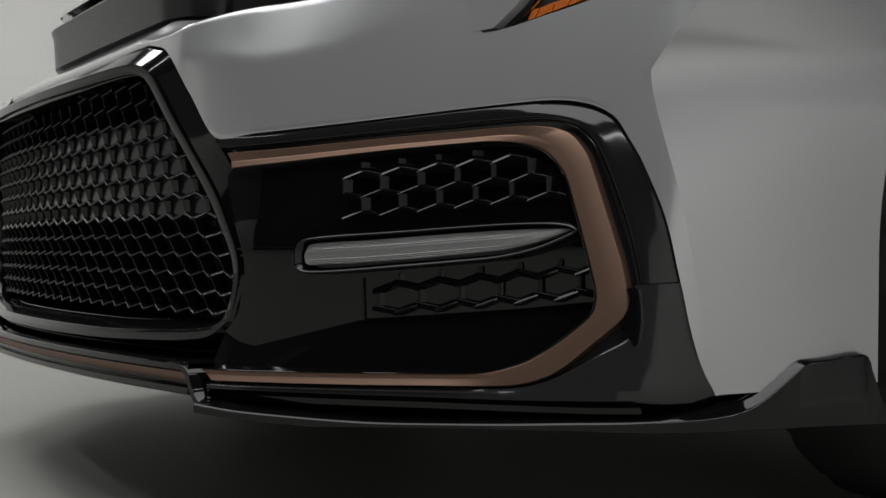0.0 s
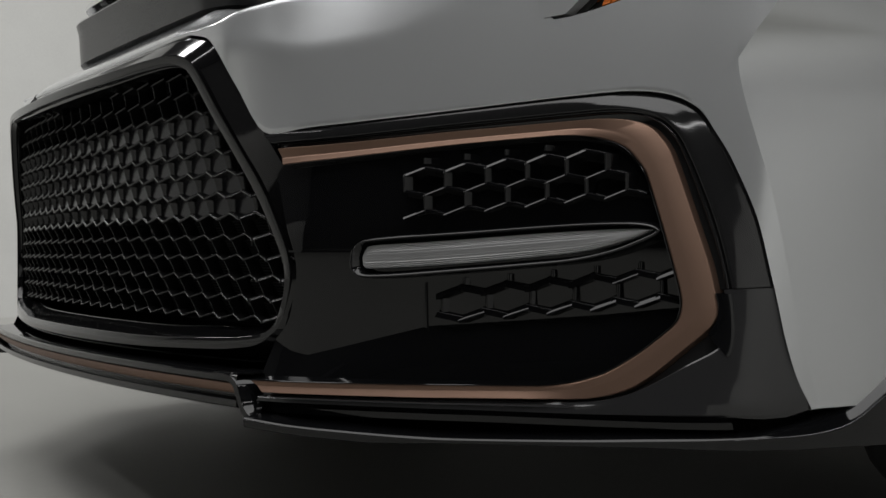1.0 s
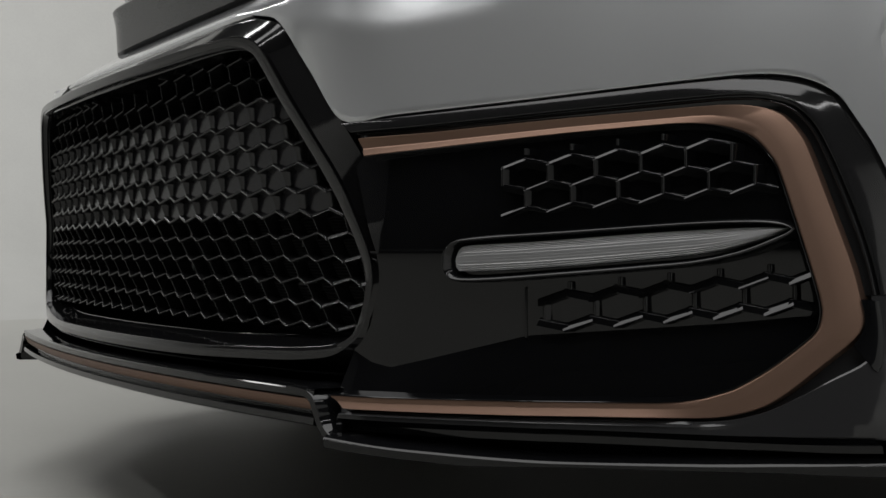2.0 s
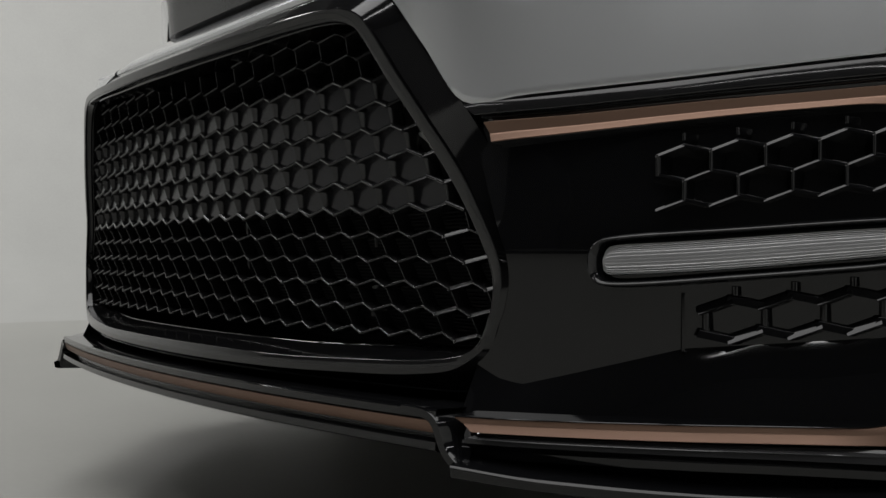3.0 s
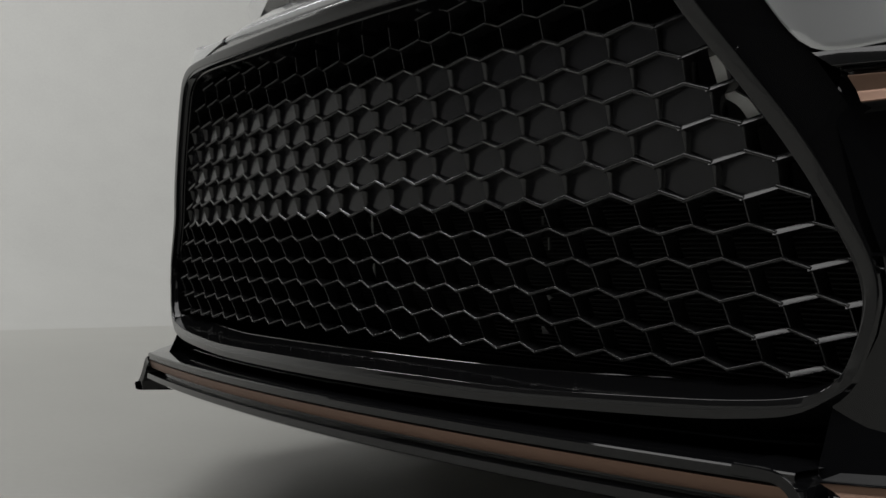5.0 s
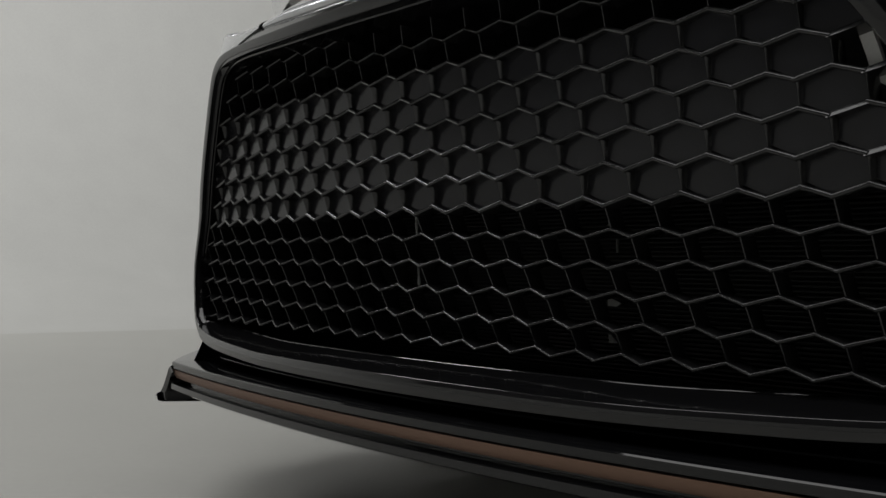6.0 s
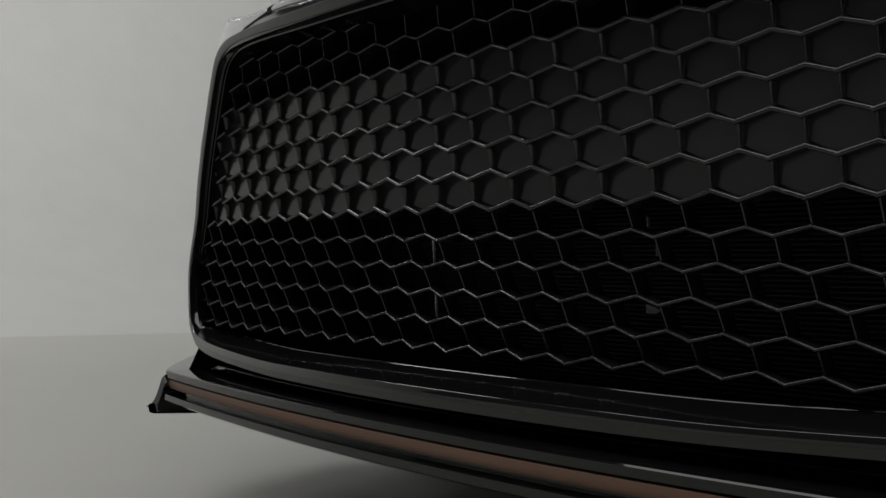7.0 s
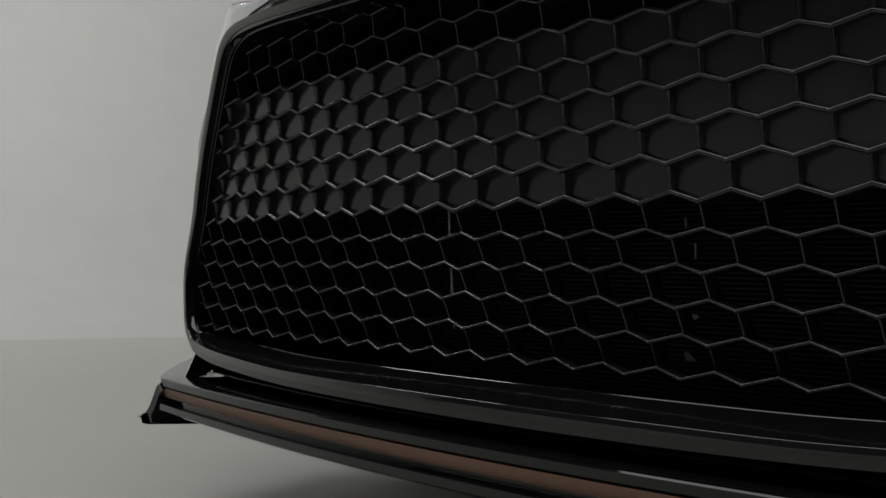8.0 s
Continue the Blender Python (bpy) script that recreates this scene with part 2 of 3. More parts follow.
def build_surround():
    n = 140
    # matched stations along the three outlines
    keys = np.array([[a[0], a[1], b[0], b[1], c[0], c[1]] for a, b, c in zip(LIP_OUT, LIP_IN, MOUTH)])
    st = curve(keys, n)
    o, i, m = st[:, 0:2], st[:, 2:4], st[:, 4:6]
    def keen(z, low, high):
        """The ridge is blunt along the bottom and keen along the sides and the top."""
        w = min(1.0, max(0.0, (z - 0.275) / 0.06))
        return low + (high - low) * w

    def ledge(d):
        """The inner edge of the opening: close behind the lip above and at the sides, far back and higher along the bottom."""
        row = []
        for x, z in offset_line(i, -0.002):
            w = min(1.0, max(0.0, (0.275 - z) / 0.012))
            row.append((x, lip(x, 0.010 + 0.024 * w + d, z), z + 0.0085 * w))
        return row

    rear = np.array([back_edge(x, z) for x, z in m])
    for _ in range(6):
        rear[1:-1] = (rear[:-2] + 2 * rear[1:-1] + rear[2:]) / 4

    def slope(u, low):
        """The outer face falls evenly from the ridge to the mouth's edge; u is the share of the way."""
        row = []
        ridge = 0.68 * o + 0.30 * i
        for (x, z), (xr, zr), ym in zip(ridge * (1 - u) + m * u, ridge, rear):
            row.append((x, lip(xr, keen(zr, low, 0.0016), zr) * (1 - u) + ym * u, z))
        return row

    rows = [
        [(x, y + 0.05, z) for (x, z), y in zip(m, rear)],
        slope(1.0, 0.0),
        slope(0.75, 0.004),
        slope(0.50, 0.003),
        slope(0.25, 0.0016),
        slope(0.08, 0.0006),
        slope(0.0, 0.0001),
        [(x, lip(x, keen(z, 0.0, 0.0004), z), z) for x, z in 0.66 * o + 0.34 * i],
        [(x, lip(x, 0.0, z), z) for x, z in 0.61 * o + 0.39 * i],
        [(x, lip(x, keen(z, 0.0001, 0.0001), z), z) for x, z in 0.55 * o + 0.45 * i],
        [(x, lip(x, keen(z, 0.0004, 0.0002), z), z) for x, z in 0.06 * o + 0.94 * i],
        [(x, lip(x, keen(z, 0.0009, 0.0007), z), z) for x, z in offset_line(i, 0.0)],
        [(x, lip(x, keen(z, 0.0018, 0.0035), z), z) for x, z in offset_line(i, -0.0003)],
        [(x, y, z - 0.0006) for x, y, z in ledge(-0.0016)],
        [(x, y, z) for x, y, z in ledge(-0.0012)],
        [(x, y, z + 0.0005) for x, y, z in ledge(-0.0003)],
        [(x, y, z + 0.0004) for x, y, z in ledge(0.0006)],
        [(x, y, z - 0.0008) for x, y, z in ledge(0.0014)],
        [(x, lip(x, 0.085, z), z) for x, z in offset_line(i, -0.0030)],
    ]
    full = [[(-x + 2 * MOUTH_MID * min(1.0, x / 0.2) - 0.0075 * bulge(z), y, z) for x, y, z in r[::-1]][:-1] + r[:-1] for r in rows]
    link_mesh("grille_surround", *grid(full, True, flip=True), TRIMM, car, "glossy black grille surround", 38)


build_surround()

# ---- honeycomb ----
PITCH, ROW, LOW_ROW, PEAK, LOW_PEAK = 0.0392, 0.0228, 0.0214, 0.0065, 0.0057
INNER = curve(LIP_IN, 160)


def inside(x, z, grow=0.0):
    ax = x if x >= 0 else max(0.0, 2 * MOUTH_MID - x)
    n, p = len(INNER), INNER
    hit = False
    # the right half of the opening; its middle line is left open
    for k in range(n - 1):
        (x0, z0), (x1, z1) = p[k], p[k + 1]
        if (z0 > z) != (z1 > z) and ax < x0 + (z - z0) / (z1 - z0) * (x1 - x0) + grow:
            hit = not hit
    return hit


def wall_strip(a, b, wide, deep, tip=0.0, flat=False):
    """One wall of a honeycomb: a bar with a rounded front edge, from a to b, reaching back; tip slants its front upward."""
    a, b = np.array(a), np.array(b)
    t = (b - a) / np.linalg.norm(b - a)
    n = np.array([-t[2], 0, t[0]])
    n /= np.linalg.norm(n)
    if n[2] < 0:
        n = -n
    sec = [(0.5, deep), (0.5, 0.0016 + tip), (0.42, 0.0007 + tip * 0.8), (0.22, 0.0001 + tip * 0.5), (-0.05, 0.0), (-0.3, 0.0003), (-0.45, 0.0009), (-0.5, 0.002), (-0.5, deep)]
    if flat:
        sec = [(0.5, deep), (0.5, tip + 0.0004), (0.46, tip), (0.44, tip * 0.95), (-0.40, tip * 0.04), (-0.44, 0.0), (-0.48, 0.0001), (-0.5, 0.0006), (-0.5, deep)]
    rows = [[tuple(e + n * wide * u + np.array([0, v, 0])) for u, v in sec] for e in (a - t * wide * 0.3, b + t * wide * 0.3)]
    v, f = grid(rows)
    return v, f if t[0] >= 0 else [q[::-1] for q in f]


def post_strip(a, b, wide, deep, front):
    """An upright wall of the honeycomb: a thin blade with a narrow front edge."""
    a, b = np.array(a), np.array(b)
    sec = [(-0.5, deep), (-0.5, 0.0030), (0.5 - front, 0.0001), (0.45 - front / 2, 0.0), (0.5, 0.0002), (0.5, deep)]
    rows = [[tuple(e + np.array([wide * u, v, 0])) for u, v in sec] for e in (a, b)]
    return grid(rows, flip=True)


def honeycomb_points(j, k, kind):
    """Vertex k of line j: kind 0 a low corner, which stands forward, 1 a high corner, which lies back."""
    shift = 0.0 if j % 2 == 0 else 0.5
    z = 0.3848 + (j * ROW if j > 0 else j * LOW_ROW) + ((PEAK if j >= 0 else LOW_PEAK) if kind else 0)
    x = (k + shift + (0.5 if kind else 0)) * PITCH - 0.007 + 0.0014 * max(0, -j - 2)
    back = (0.0034 if j == 0 else 0.0046 if j > 0 else 0.0056) if kind else 0.0
    return x, max(mesh_face(x, z) + back, lip(x, 0.004 + back, z)), z


def build_honeycomb():
    pieces = []
    for j in range(-5, 8):
        for k in range(-13, 13):
            low, nxt, prv = honeycomb_points(j, k, 0), honeycomb_points(j, k, 1), honeycomb_points(j, k - 1, 1)
            if j > -5:
                under = [honeycomb_points(j - 1, i, 1) for i in range(k - 2, k + 3)]
                below = min(under, key=lambda p: abs(p[0] - low[0]))
            for a, b, upright in ((low, nxt, False), (prv, low, False), (low, below if j > -5 else None, True)):
                if b is None or not (inside(a[0], a[2], 0.014) and inside(b[0], b[2], 0.014)):
                    continue
                if max(a[2], b[2]) > 0.5590 or min(a[2], b[2]) < 0.262:
                    continue
                if upright:
                    sink = np.array([0, 0.0015, 0])
                    pieces.append(post_strip(np.array(a) + sink, np.array(b) + sink, 0.0020, 0.016, 0.2 if 1 <= j <= 5 else 0.5 if j < 1 else 0.35))
                else:
                    wide = 0.0036 if 0 <= j <= 5 else 0.0026
                    # towards the car's left end the rising bars get a flat sloping face to catch glints
                    if b is nxt and 0.5 * (a[0] + b[0]) > 0.395 - 0.62 * max(0.0, a[2] - 0.36):
                        pieces.append(wall_strip(a, b, 0.0036, 0.017, 0.0017, True))
                    else:
                        pieces.append(wall_strip(a, b, wide, 0.017, 0.0006 if 0 <= j <= 5 else 0.0 if j < 0 else 0.0016))
    mesh = link_mesh("honeycomb_mesh", *merge(*pieces), MESHM, car, "black honeycomb grille mesh", 60)
    # closed cells: a flat plate behind the walls, with a slot along its lower edge
    s = PITCH / 2
    hexa = [(0, ROW), (s, ROW - PEAK), (s, 0.0), (0, -PEAK + 0.001), (-s, 0.0032), (-s, ROW - PEAK)]
    verts = [(x, 0.0, z) for x, z in hexa] + [(x, 0.0015, z) for x, z in hexa]
    plate = bpy.data.meshes.new("cell_plate")
    plate.from_pydata(verts, [], [(0, 1, 2, 3, 4, 5), (11, 10, 9, 8, 7, 6)] + [(i, i + 6, (i + 1) % 6 + 6, (i + 1) % 6) for i in range(6)])
    plate.materials.append(PLATE)
    for j in range(0, 5):
        for k in range(-12, 13):
            shift = 0.0 if j % 2 == 0 else 0.5
            x, z = (k + shift) * PITCH - 0.007, 0.3848 + j * ROW + PEAK
            if not inside(x, z + 0.008, 0.02) or x > 0.400 - 0.55 * (z - 0.39):
                continue
            ob = new("cell_plate", plate)
            ob.parent = mesh
            ob.location = (x, max(mesh_face(x, z + 0.004), lip(x, 0.004, z)) + 0.0095, z)
            ob.rotation_euler = (0, 0, math.atan(0.33 * x))
    return mesh


honeycomb = build_honeycomb()

# dark space behind the mesh with the radiator in it
def build_duct():
    """A black duct behind the grille, in the mouth's own outline, closed at its back."""
    line = curve(MOUTH, 80)
    half = [[(x, min(0.12, back_edge(x, z) + 0.035), z) for x, z in offset_line(line, -0.001)], [(x, 0.295, z) for x, z in offset_line(line, -0.002)], [(x * 0.02, 0.296, 0.4 + (z - 0.4) * 0.02) for x, z in line]]
    full = [[(-x + 2 * MOUTH_MID * min(1.0, x / 0.2), y, z) for x, y, z in r[::-1]][:-1] + r[:-1] for r in half]
    link_mesh("radiator_housing", *grid(full, True, flip=True), DARK, car, "black duct behind the grille")


build_duct()
radiator = link_mesh("radiator", *box(-0.41, 0.41, 0.262, 0.285, 0.23, 0.42), DARK, car, "dark radiator core")
slat = bpy.data.meshes.new("fin")
slat.from_pydata(*[w if k != 1 else [] for k, w in enumerate((box(-0.40, 0.40, 0.238, 0.261, 0.0, 0.0012)[0], [], box(0, 1, 0, 1, 0, 1)[1]))])
slat.materials.append(FIN)
for k in range(40):
    fin = new("fin", slat)
    fin.parent = radiator
    fin.location = (0, 0, 0.242 + 0.0042 * k)


# pale pieces that show through the open cells
def plate_part(name, line, y, thick, mat, parent, label):
    n = len(line)
    v = [(x, y, z) for x, z in line] + [(x, y + thick, z) for x, z in line]
    f = [tuple(range(n)), tuple(range(2 * n - 1, n - 1, -1))] + [(i, i + n, (i + 1) % n + n, (i + 1) % n) for i in range(n)]
    return link_mesh(name, v, f, mat, parent, label, 30)


def build_inner_pieces():
    bracket = plate_part("bracket", [(0.0040, 0.3157), (0.0130, 0.3130), (0.0205, 0.3105), (0.0150, 0.3070), (0.0045, 0.3075)], 0.225, 0.002, BRACKET, car, "dull grey bracket behind the grille")
    for line in ([(0.0036, 0.3946), (0.0052, 0.3946), (0.0056, 0.3850), (0.0044, 0.3850)], [(0.0138, 0.3720), (0.0152, 0.3720), (0.0158, 0.3590), (0.0146, 0.3590)], [(0.0060, 0.2800), (0.0100, 0.2800), (0.0185, 0.2725), (0.0075, 0.2725)]):
        plate_part("tab", line, 0.224, 0.003, BRACKET, bracket, "")
    # Ragged pale strip that stands for light showing through a gap.
    rng = random.Random(4)
    right, left = [], []
    for k in range(60):
        z = 0.288 + 0.002 * k
        w = 0.0012 + 0.0026 * rng.random() * (rng.random() > 0.35)
        x = -0.215 - 0.012 * (z - 0.29) / 0.12
        right.append((x + w / 2, z))
        left.append((x - w / 2, z))
    plate_part("gap_light_strip", right + left[::-1], 0.170, 0.002, PALE, radiator, "thin pale strip standing for light through a gap")
    # Pale strip added for the light caught behind the mesh's edge.
    line = curve([(0.336, 0.510), (0.345, 0.497), (0.355, 0.484), (0.361, 0.468), (0.366, 0.454), (0.378, 0.445), (0.388, 0.430)], 24)
    rows = [[(x + d, mesh_face(x, z) + 0.020 + e, z + 0.5 * d) for x, z in line] for d, e in ((-0.004, 0.003), (-0.0035, 0.0), (0.0035, 0.001), (0.004, 0.004))]
    link_mesh("mesh_light_strip", *grid(rows), PALE, car, "pale strip holding the grille mesh", 40)


build_inner_pieces()


# ---- grey bumper skin ----
BEZEL = [(0.426, 0.4695), (0.474, 0.472), (0.543, 0.480), (0.628, 0.492), (0.672, 0.497), (0.70, 0.4992), (0.722, 0.4975), (0.741, 0.491), (0.757, 0.479), (0.7705, 0.459), (0.788, 0.428), (0.8080, 0.378), (0.8205, 0.319), (0.8285, 0.265), (0.837, 0.209)]
CREASE = [(0.781, 0.541), (0.783, 0.518), (0.790, 0.490), (0.802, 0.450), (0.814, 0.406), (0.823, 0.356), (0.830, 0.302), (0.836, 0.253), (0.8415, 0.210)]


def build_bumper():
    # front skin: from the trim edge outward to the lamps and the corner crease
    low = chain(([(0.285, 0.5895), (0.310, 0.584), (0.334, 0.577), (0.354, 0.562), (0.373, 0.5395), (0.389, 0.518), (0.426, 0.4695)], 24), (BEZEL[:6], 36), (BEZEL[5:10], 24), (BEZEL[9:], 36))
    high = chain(([(0.285, 0.622), (0.32, 0.620), (0.37, 0.622), (0.42, 0.628), (0.46, 0.634)], 24), ([(0.46, 0.634), (0.53, 0.646), (0.60, 0.655), (0.627, 0.61), (0.638, 0.577), (0.66, 0.579), (0.69, 0.591), (0.722, 0.604), (0.755, 0.622)], 36), ([(0.755, 0.622), (0.795, 0.632), (0.812, 0.615), (0.810, 0.598), (0.798, 0.569), (0.786, 0.556), (0.781, 0.541)], 24), (CREASE, 36))
    way = high - low
    low = low + way / np.linalg.norm(way, axis=1)[:, None] * 0.0022
    rows = [on(fascia, low, 0.016), on(fascia, low, 0.004), on(fascia, low, 0.0012)]
    for s in np.linspace(0.012, 1, 40):
        rows.append(on(fascia, low * (1 - s) + high * s, 0.0))
    both("bumper_skin", grid(rows), PAINT, car, "metallic grey painted bumper", 40)
    # strip of painted bumper over the grille
    xs = np.linspace(-0.286, 0.286, 61)
    rows = [[(x, fascia(x, z, d), z) for x in xs] for z, d in ((0.590, 0.012), (0.590, 0.004), (0.5915, 0.001), (0.594, 0.0), (0.597, 0.0), (0.600, 0.0), (0.603, -0.0005), (0.612, 0.0), (0.622, 0.0), (0.632, 0.0), (0.635, 0.002), (0.636, 0.010))]
    link_mesh("bumper_bridge", *grid(rows), PAINT, car, "metallic grey painted strip over the grille", 40)
    # side skin from the crease back to the wheel arch
    edge = chain(([(0.824, 0.665), (0.818, 0.630), (0.810, 0.598), (0.798, 0.569), (0.786, 0.556), (0.781, 0.541)], 24), (CREASE, 60))
    rows = []
    for s in np.linspace(0, 1, 20):
        row = []
        for x, z in edge:
            y0 = fascia(x, z)
            y1 = 0.93 - math.sqrt(max(0.0, 0.368**2 - max(0.0, z - 0.335) ** 2)) - 0.02 * max(0.0, 0.335 - z)
            x1 = 0.887 + 0.05 * (y1 - 0.545) - 0.10 * max(0.0, z - 0.5)
            bow = 0.004 * math.sin(math.pi * s)
            row.append((x + (x1 - x) * s + bow, y0 + (y1 - y0) * s, z))
        rows.append(row)
    rows.append([(x - 0.012, y + 0.002, z) for x, y, z in rows[-1]])
    rows.append([(x - 0.03, y - 0.004, z) for x, y, z in rows[-1]])
    foot = [r[-1] for r in rows[:20]]
    both("wing_foot", grid([[(x - 0.004, y + 0.002, z + 0.004) for x, y, z in foot], [(x - 0.014, y + 0.008, z - 0.004) for x, y, z in foot], [(x - 0.030, y + 0.014, z - 0.03) for x, y, z in foot]]), SATIN, car, "satin black lower edge of the wing", 40)
    both("wing_skin", grid(rows), PAINT, car, "metallic grey painted front wing", 40)


build_bumper()

# ---- black trim round the lamp recess, copper line ----
TRIM_OUT = chain((BEZEL[:6], 24), (BEZEL[5:10], 16), (BEZEL[9:13], 20), (BEZEL[12:], 14), ([(0.837, 0.209), (0.80, 0.2055), (0.735, 0.2035)], 14), ([(0.735, 0.2035), (0.60, 0.2045), (0.459, 0.2055)], 30))
COP_OUT = chain(([(0.446, 0.4535), (0.502, 0.4565), (0.589, 0.4665), (0.676, 0.4745), (0.695, 0.475)], 24), ([(0.695, 0.475), (0.711, 0.472), (0.724, 0.465), (0.735, 0.451), (0.742, 0.438)], 16), ([(0.742, 0.438), (0.765, 0.378), (0.779, 0.340), (0.786, 0.316)], 20), ([(0.786, 0.316), (0.790, 0.302), (0.790, 0.292), (0.785, 0.281)], 14), ([(0.785, 0.281), (0.769, 0.262), (0.750, 0.240), (0.734, 0.2265)], 14), ([(0.734, 0.2265), (0.713, 0.2185), (0.688, 0.2165), (0.580, 0.2145), (0.465, 0.2140)], 30))
COP_IN = chain(([(0.454, 0.437), (0.503, 0.442), (0.59, 0.4535), (0.645, 0.459), (0.668, 0.460)], 24), ([(0.668, 0.460), (0.691, 0.456), (0.708, 0.447), (0.721, 0.430), (0.727, 0.418)], 16), ([(0.727, 0.418), (0.748, 0.357), (0.761, 0.318), (0.764, 0.306)], 20), ([(0.764, 0.306), (0.7645, 0.298), (0.763, 0.288), (0.757, 0.279)], 14), ([(0.757, 0.279), (0.738, 0.258), (0.719, 0.242), (0.708, 0.2365)], 14), ([(0.708, 0.2365), (0.695, 0.2315), (0.673, 0.228), (0.578, 0.226), (0.448, 0.2245)], 30))


def build_trim():
    def turned(line, level, tilted, lower=None):
        """Offsets change from level along the upper run, and lower along the lower one, to tilted round the outer corner."""
        row = []
        for x, z in line:
            w = min(1.0, max(0.0, (x - 0.655) / 0.075))
            w = w * w * (3 - 2 * w)
            base = lower if lower is not None and z < 0.33 else level
            row.append((x, fascia(x, z, base + (tilted - base) * w), z))
        return row

    def between(s, level, tilted=None):
        return turned(TRIM_OUT * (1 - s) + COP_OUT * s, level, level if tilted is None else tilted)

    steps = ((0.0, 0.018), (0.0, 0.0045, 0.0085), (0.03, 0.0020, 0.0064), (0.06, 0.0006, 0.0052), (0.2, -0.0004, 0.0035), (0.4, -0.0010, 0.0010), (0.54, -0.0010), (0.60, -0.0010), (0.63, -0.0004), (0.645, 0.002), (0.66, 0.006), (0.70, 0.0065), (0.72, 0.0040), (0.74, 0.0034), (0.77, 0.0034), (0.79, 0.0042), (0.81, 0.009), (0.9, 0.010), (1.0, 0.011), (1.05, 0.014))
    rows = [between(*st) for st in steps]
    k = 57
    both("lamp_bezel", grid([r[: k + 1] for r in rows], flip=True), BEZELM, car, "glossy black bezel round the lamp recess", 30)
    flat = ((0.0, 0.016), (0.0, 0.004), (0.03, 0.0012), (0.06, 0.0), (0.3, 0.0), (0.42, 0.0), (0.45, -0.0016, 0.0), (0.48, -0.0021, 0.0), (0.53, -0.0018, 0.0), (0.57, 0.001, 0.0), (0.62, 0.005, 0.0), (0.78, 0.007, 0.0), (0.80, 0.009, 0.0012), (0.82, 0.013), (1.0, 0.015), (1.05, 0.018))
    rows = [between(*st) for st in flat]
    start = [[tuple(0.85 * np.array(r[k]) + 0.15 * np.array(r[k + 1]))] for r in rows]
    both("corner_panel", grid([a + r[k + 1 :] for a, r in zip(start, rows)], flip=True), CORNER, car, "semi-gloss black bumper corner panel", 30)

    # the bezel's inner bead runs on past the joint, round the copper line's corner
    rows = [between(*st)[k + 1 : k + 14] for st in ((0.66, 0.004), (0.67, -0.0008), (0.70, -0.0016), (0.90, -0.0014), (0.96, -0.0004), (0.98, 0.012))]
    v, f = grid(rows, flip=True)
    end = [13 * r + 12 for r in range(6)]
    both("bezel_tail", (v, f + [tuple(end), tuple(13 * r for r in range(5, -1, -1))]), GLOSS, car, "", 30)

    def across(s, level, tilted=None, lower=None):
        return turned(COP_OUT * (1 - s) + COP_IN * s, level, level if tilted is None else tilted, lower)

    # a shallow groove: the upper half of each level run leans down, the lower half up
    rows = [across(0.0, 0.014), across(0.0, 0.0008, 0.0026, 0.0010), across(0.04, 0.0, 0.0016, 0.0), across(0.54, 0.0020, 0.0, 0.0028), across(0.58, 0.0023, 0.0, 0.0030), across(0.64, 0.0016, 0.0, 0.0030), across(0.68, 0.0014, 0.0, 0.0029), across(0.90, 0.0006, 0.0002, 0.0024), across(0.96, 0.0002, 0.0014, 0.0024), across(1.0, 0.0008, 0.0028, 0.0040), across(1.03, 0.016)]
    both("copper_trim", grid(rows, flip=True), COPPER, car, "satin copper trim line", 25)
    # recess walls behind the copper line
    rows = [on(fascia, COP_IN, 0.006), on(fascia, offset_line(COP_IN, -0.0001), 0.0010), on(fascia, offset_line(COP_IN, -0.0004), 0.0006), on(fascia, offset_line(COP_IN, -0.0008), 0.0012), on(fascia, offset_line(COP_IN, -0.0010), 0.006), [(x, max(fascia(x, z, 0.012), pocket(x) + 0.02), z) for x, z in offset_line(COP_IN, -0.004)]]
    both("recess_wall", grid(rows, flip=True), GLOSS, car)


build_trim()


def build_recess():
    """The gloss panel behind the lamp, and the shelf under it."""
    side = np.array(MOUTH[8:18])[::-1]
    cols = np.linspace(0, 1, 60)
    shelf_x, shelf_z = [0.42, 0.441, 0.4537, 0.470, 0.495, 0.531, 0.565, 0.625, 0.692, 0.734, 0.81], [0.272, 0.2587, 0.2515, 0.2475, 0.2550, 0.2667, 0.2781, 0.284, 0.291, 0.297, 0.306]
    rows = []
    for s in np.linspace(0, 1, 26):
        row = []
        for c in cols:
            z = 0.478 * (1 - s) + 0.240 * s
            x0 = max(0.437, float(np.interp(z, side[:, 1], side[:, 0])) - 0.012)
            x = x0 + (float(np.interp(z, (0.24, 0.32, 0.38, 0.44, 0.46, 0.478), (0.770, 0.772, 0.757, 0.733, 0.715, 0.69))) - x0) * c
            z = 0.478 * (1 - s) + float(np.interp(x, shelf_x, shelf_z)) * s
            row.append((x, max(pocket(x) + 0.07 * max(0.0, 0.351 - z), fascia(x, z, 0.012)), z))
        rows.append(row)
    panels = both("recess_panel", grid(rows, flip=True), GLOSS, car, "glossy black panel behind the lamp", 40)
    last = rows[-1]
    rows = []
    for s in np.linspace(0, 1, 14):
        row = []
        for x, y, z in last:
            # the shelf flattens towards its foot, more so under the lamp
            w = min(1.0, max(0.0, (x - 0.48) / 0.10))
            row.append((x, y - 0.024 * (s * (1 - w) + (1 - (1 - s) ** 1.7) * w), z * (1 - s) + 0.210 * s))
        rows.append(row)
    both("recess_shelf", grid(rows, flip=True), GLOSS, car, "", 40)
    return panels


PANELS = build_recess()


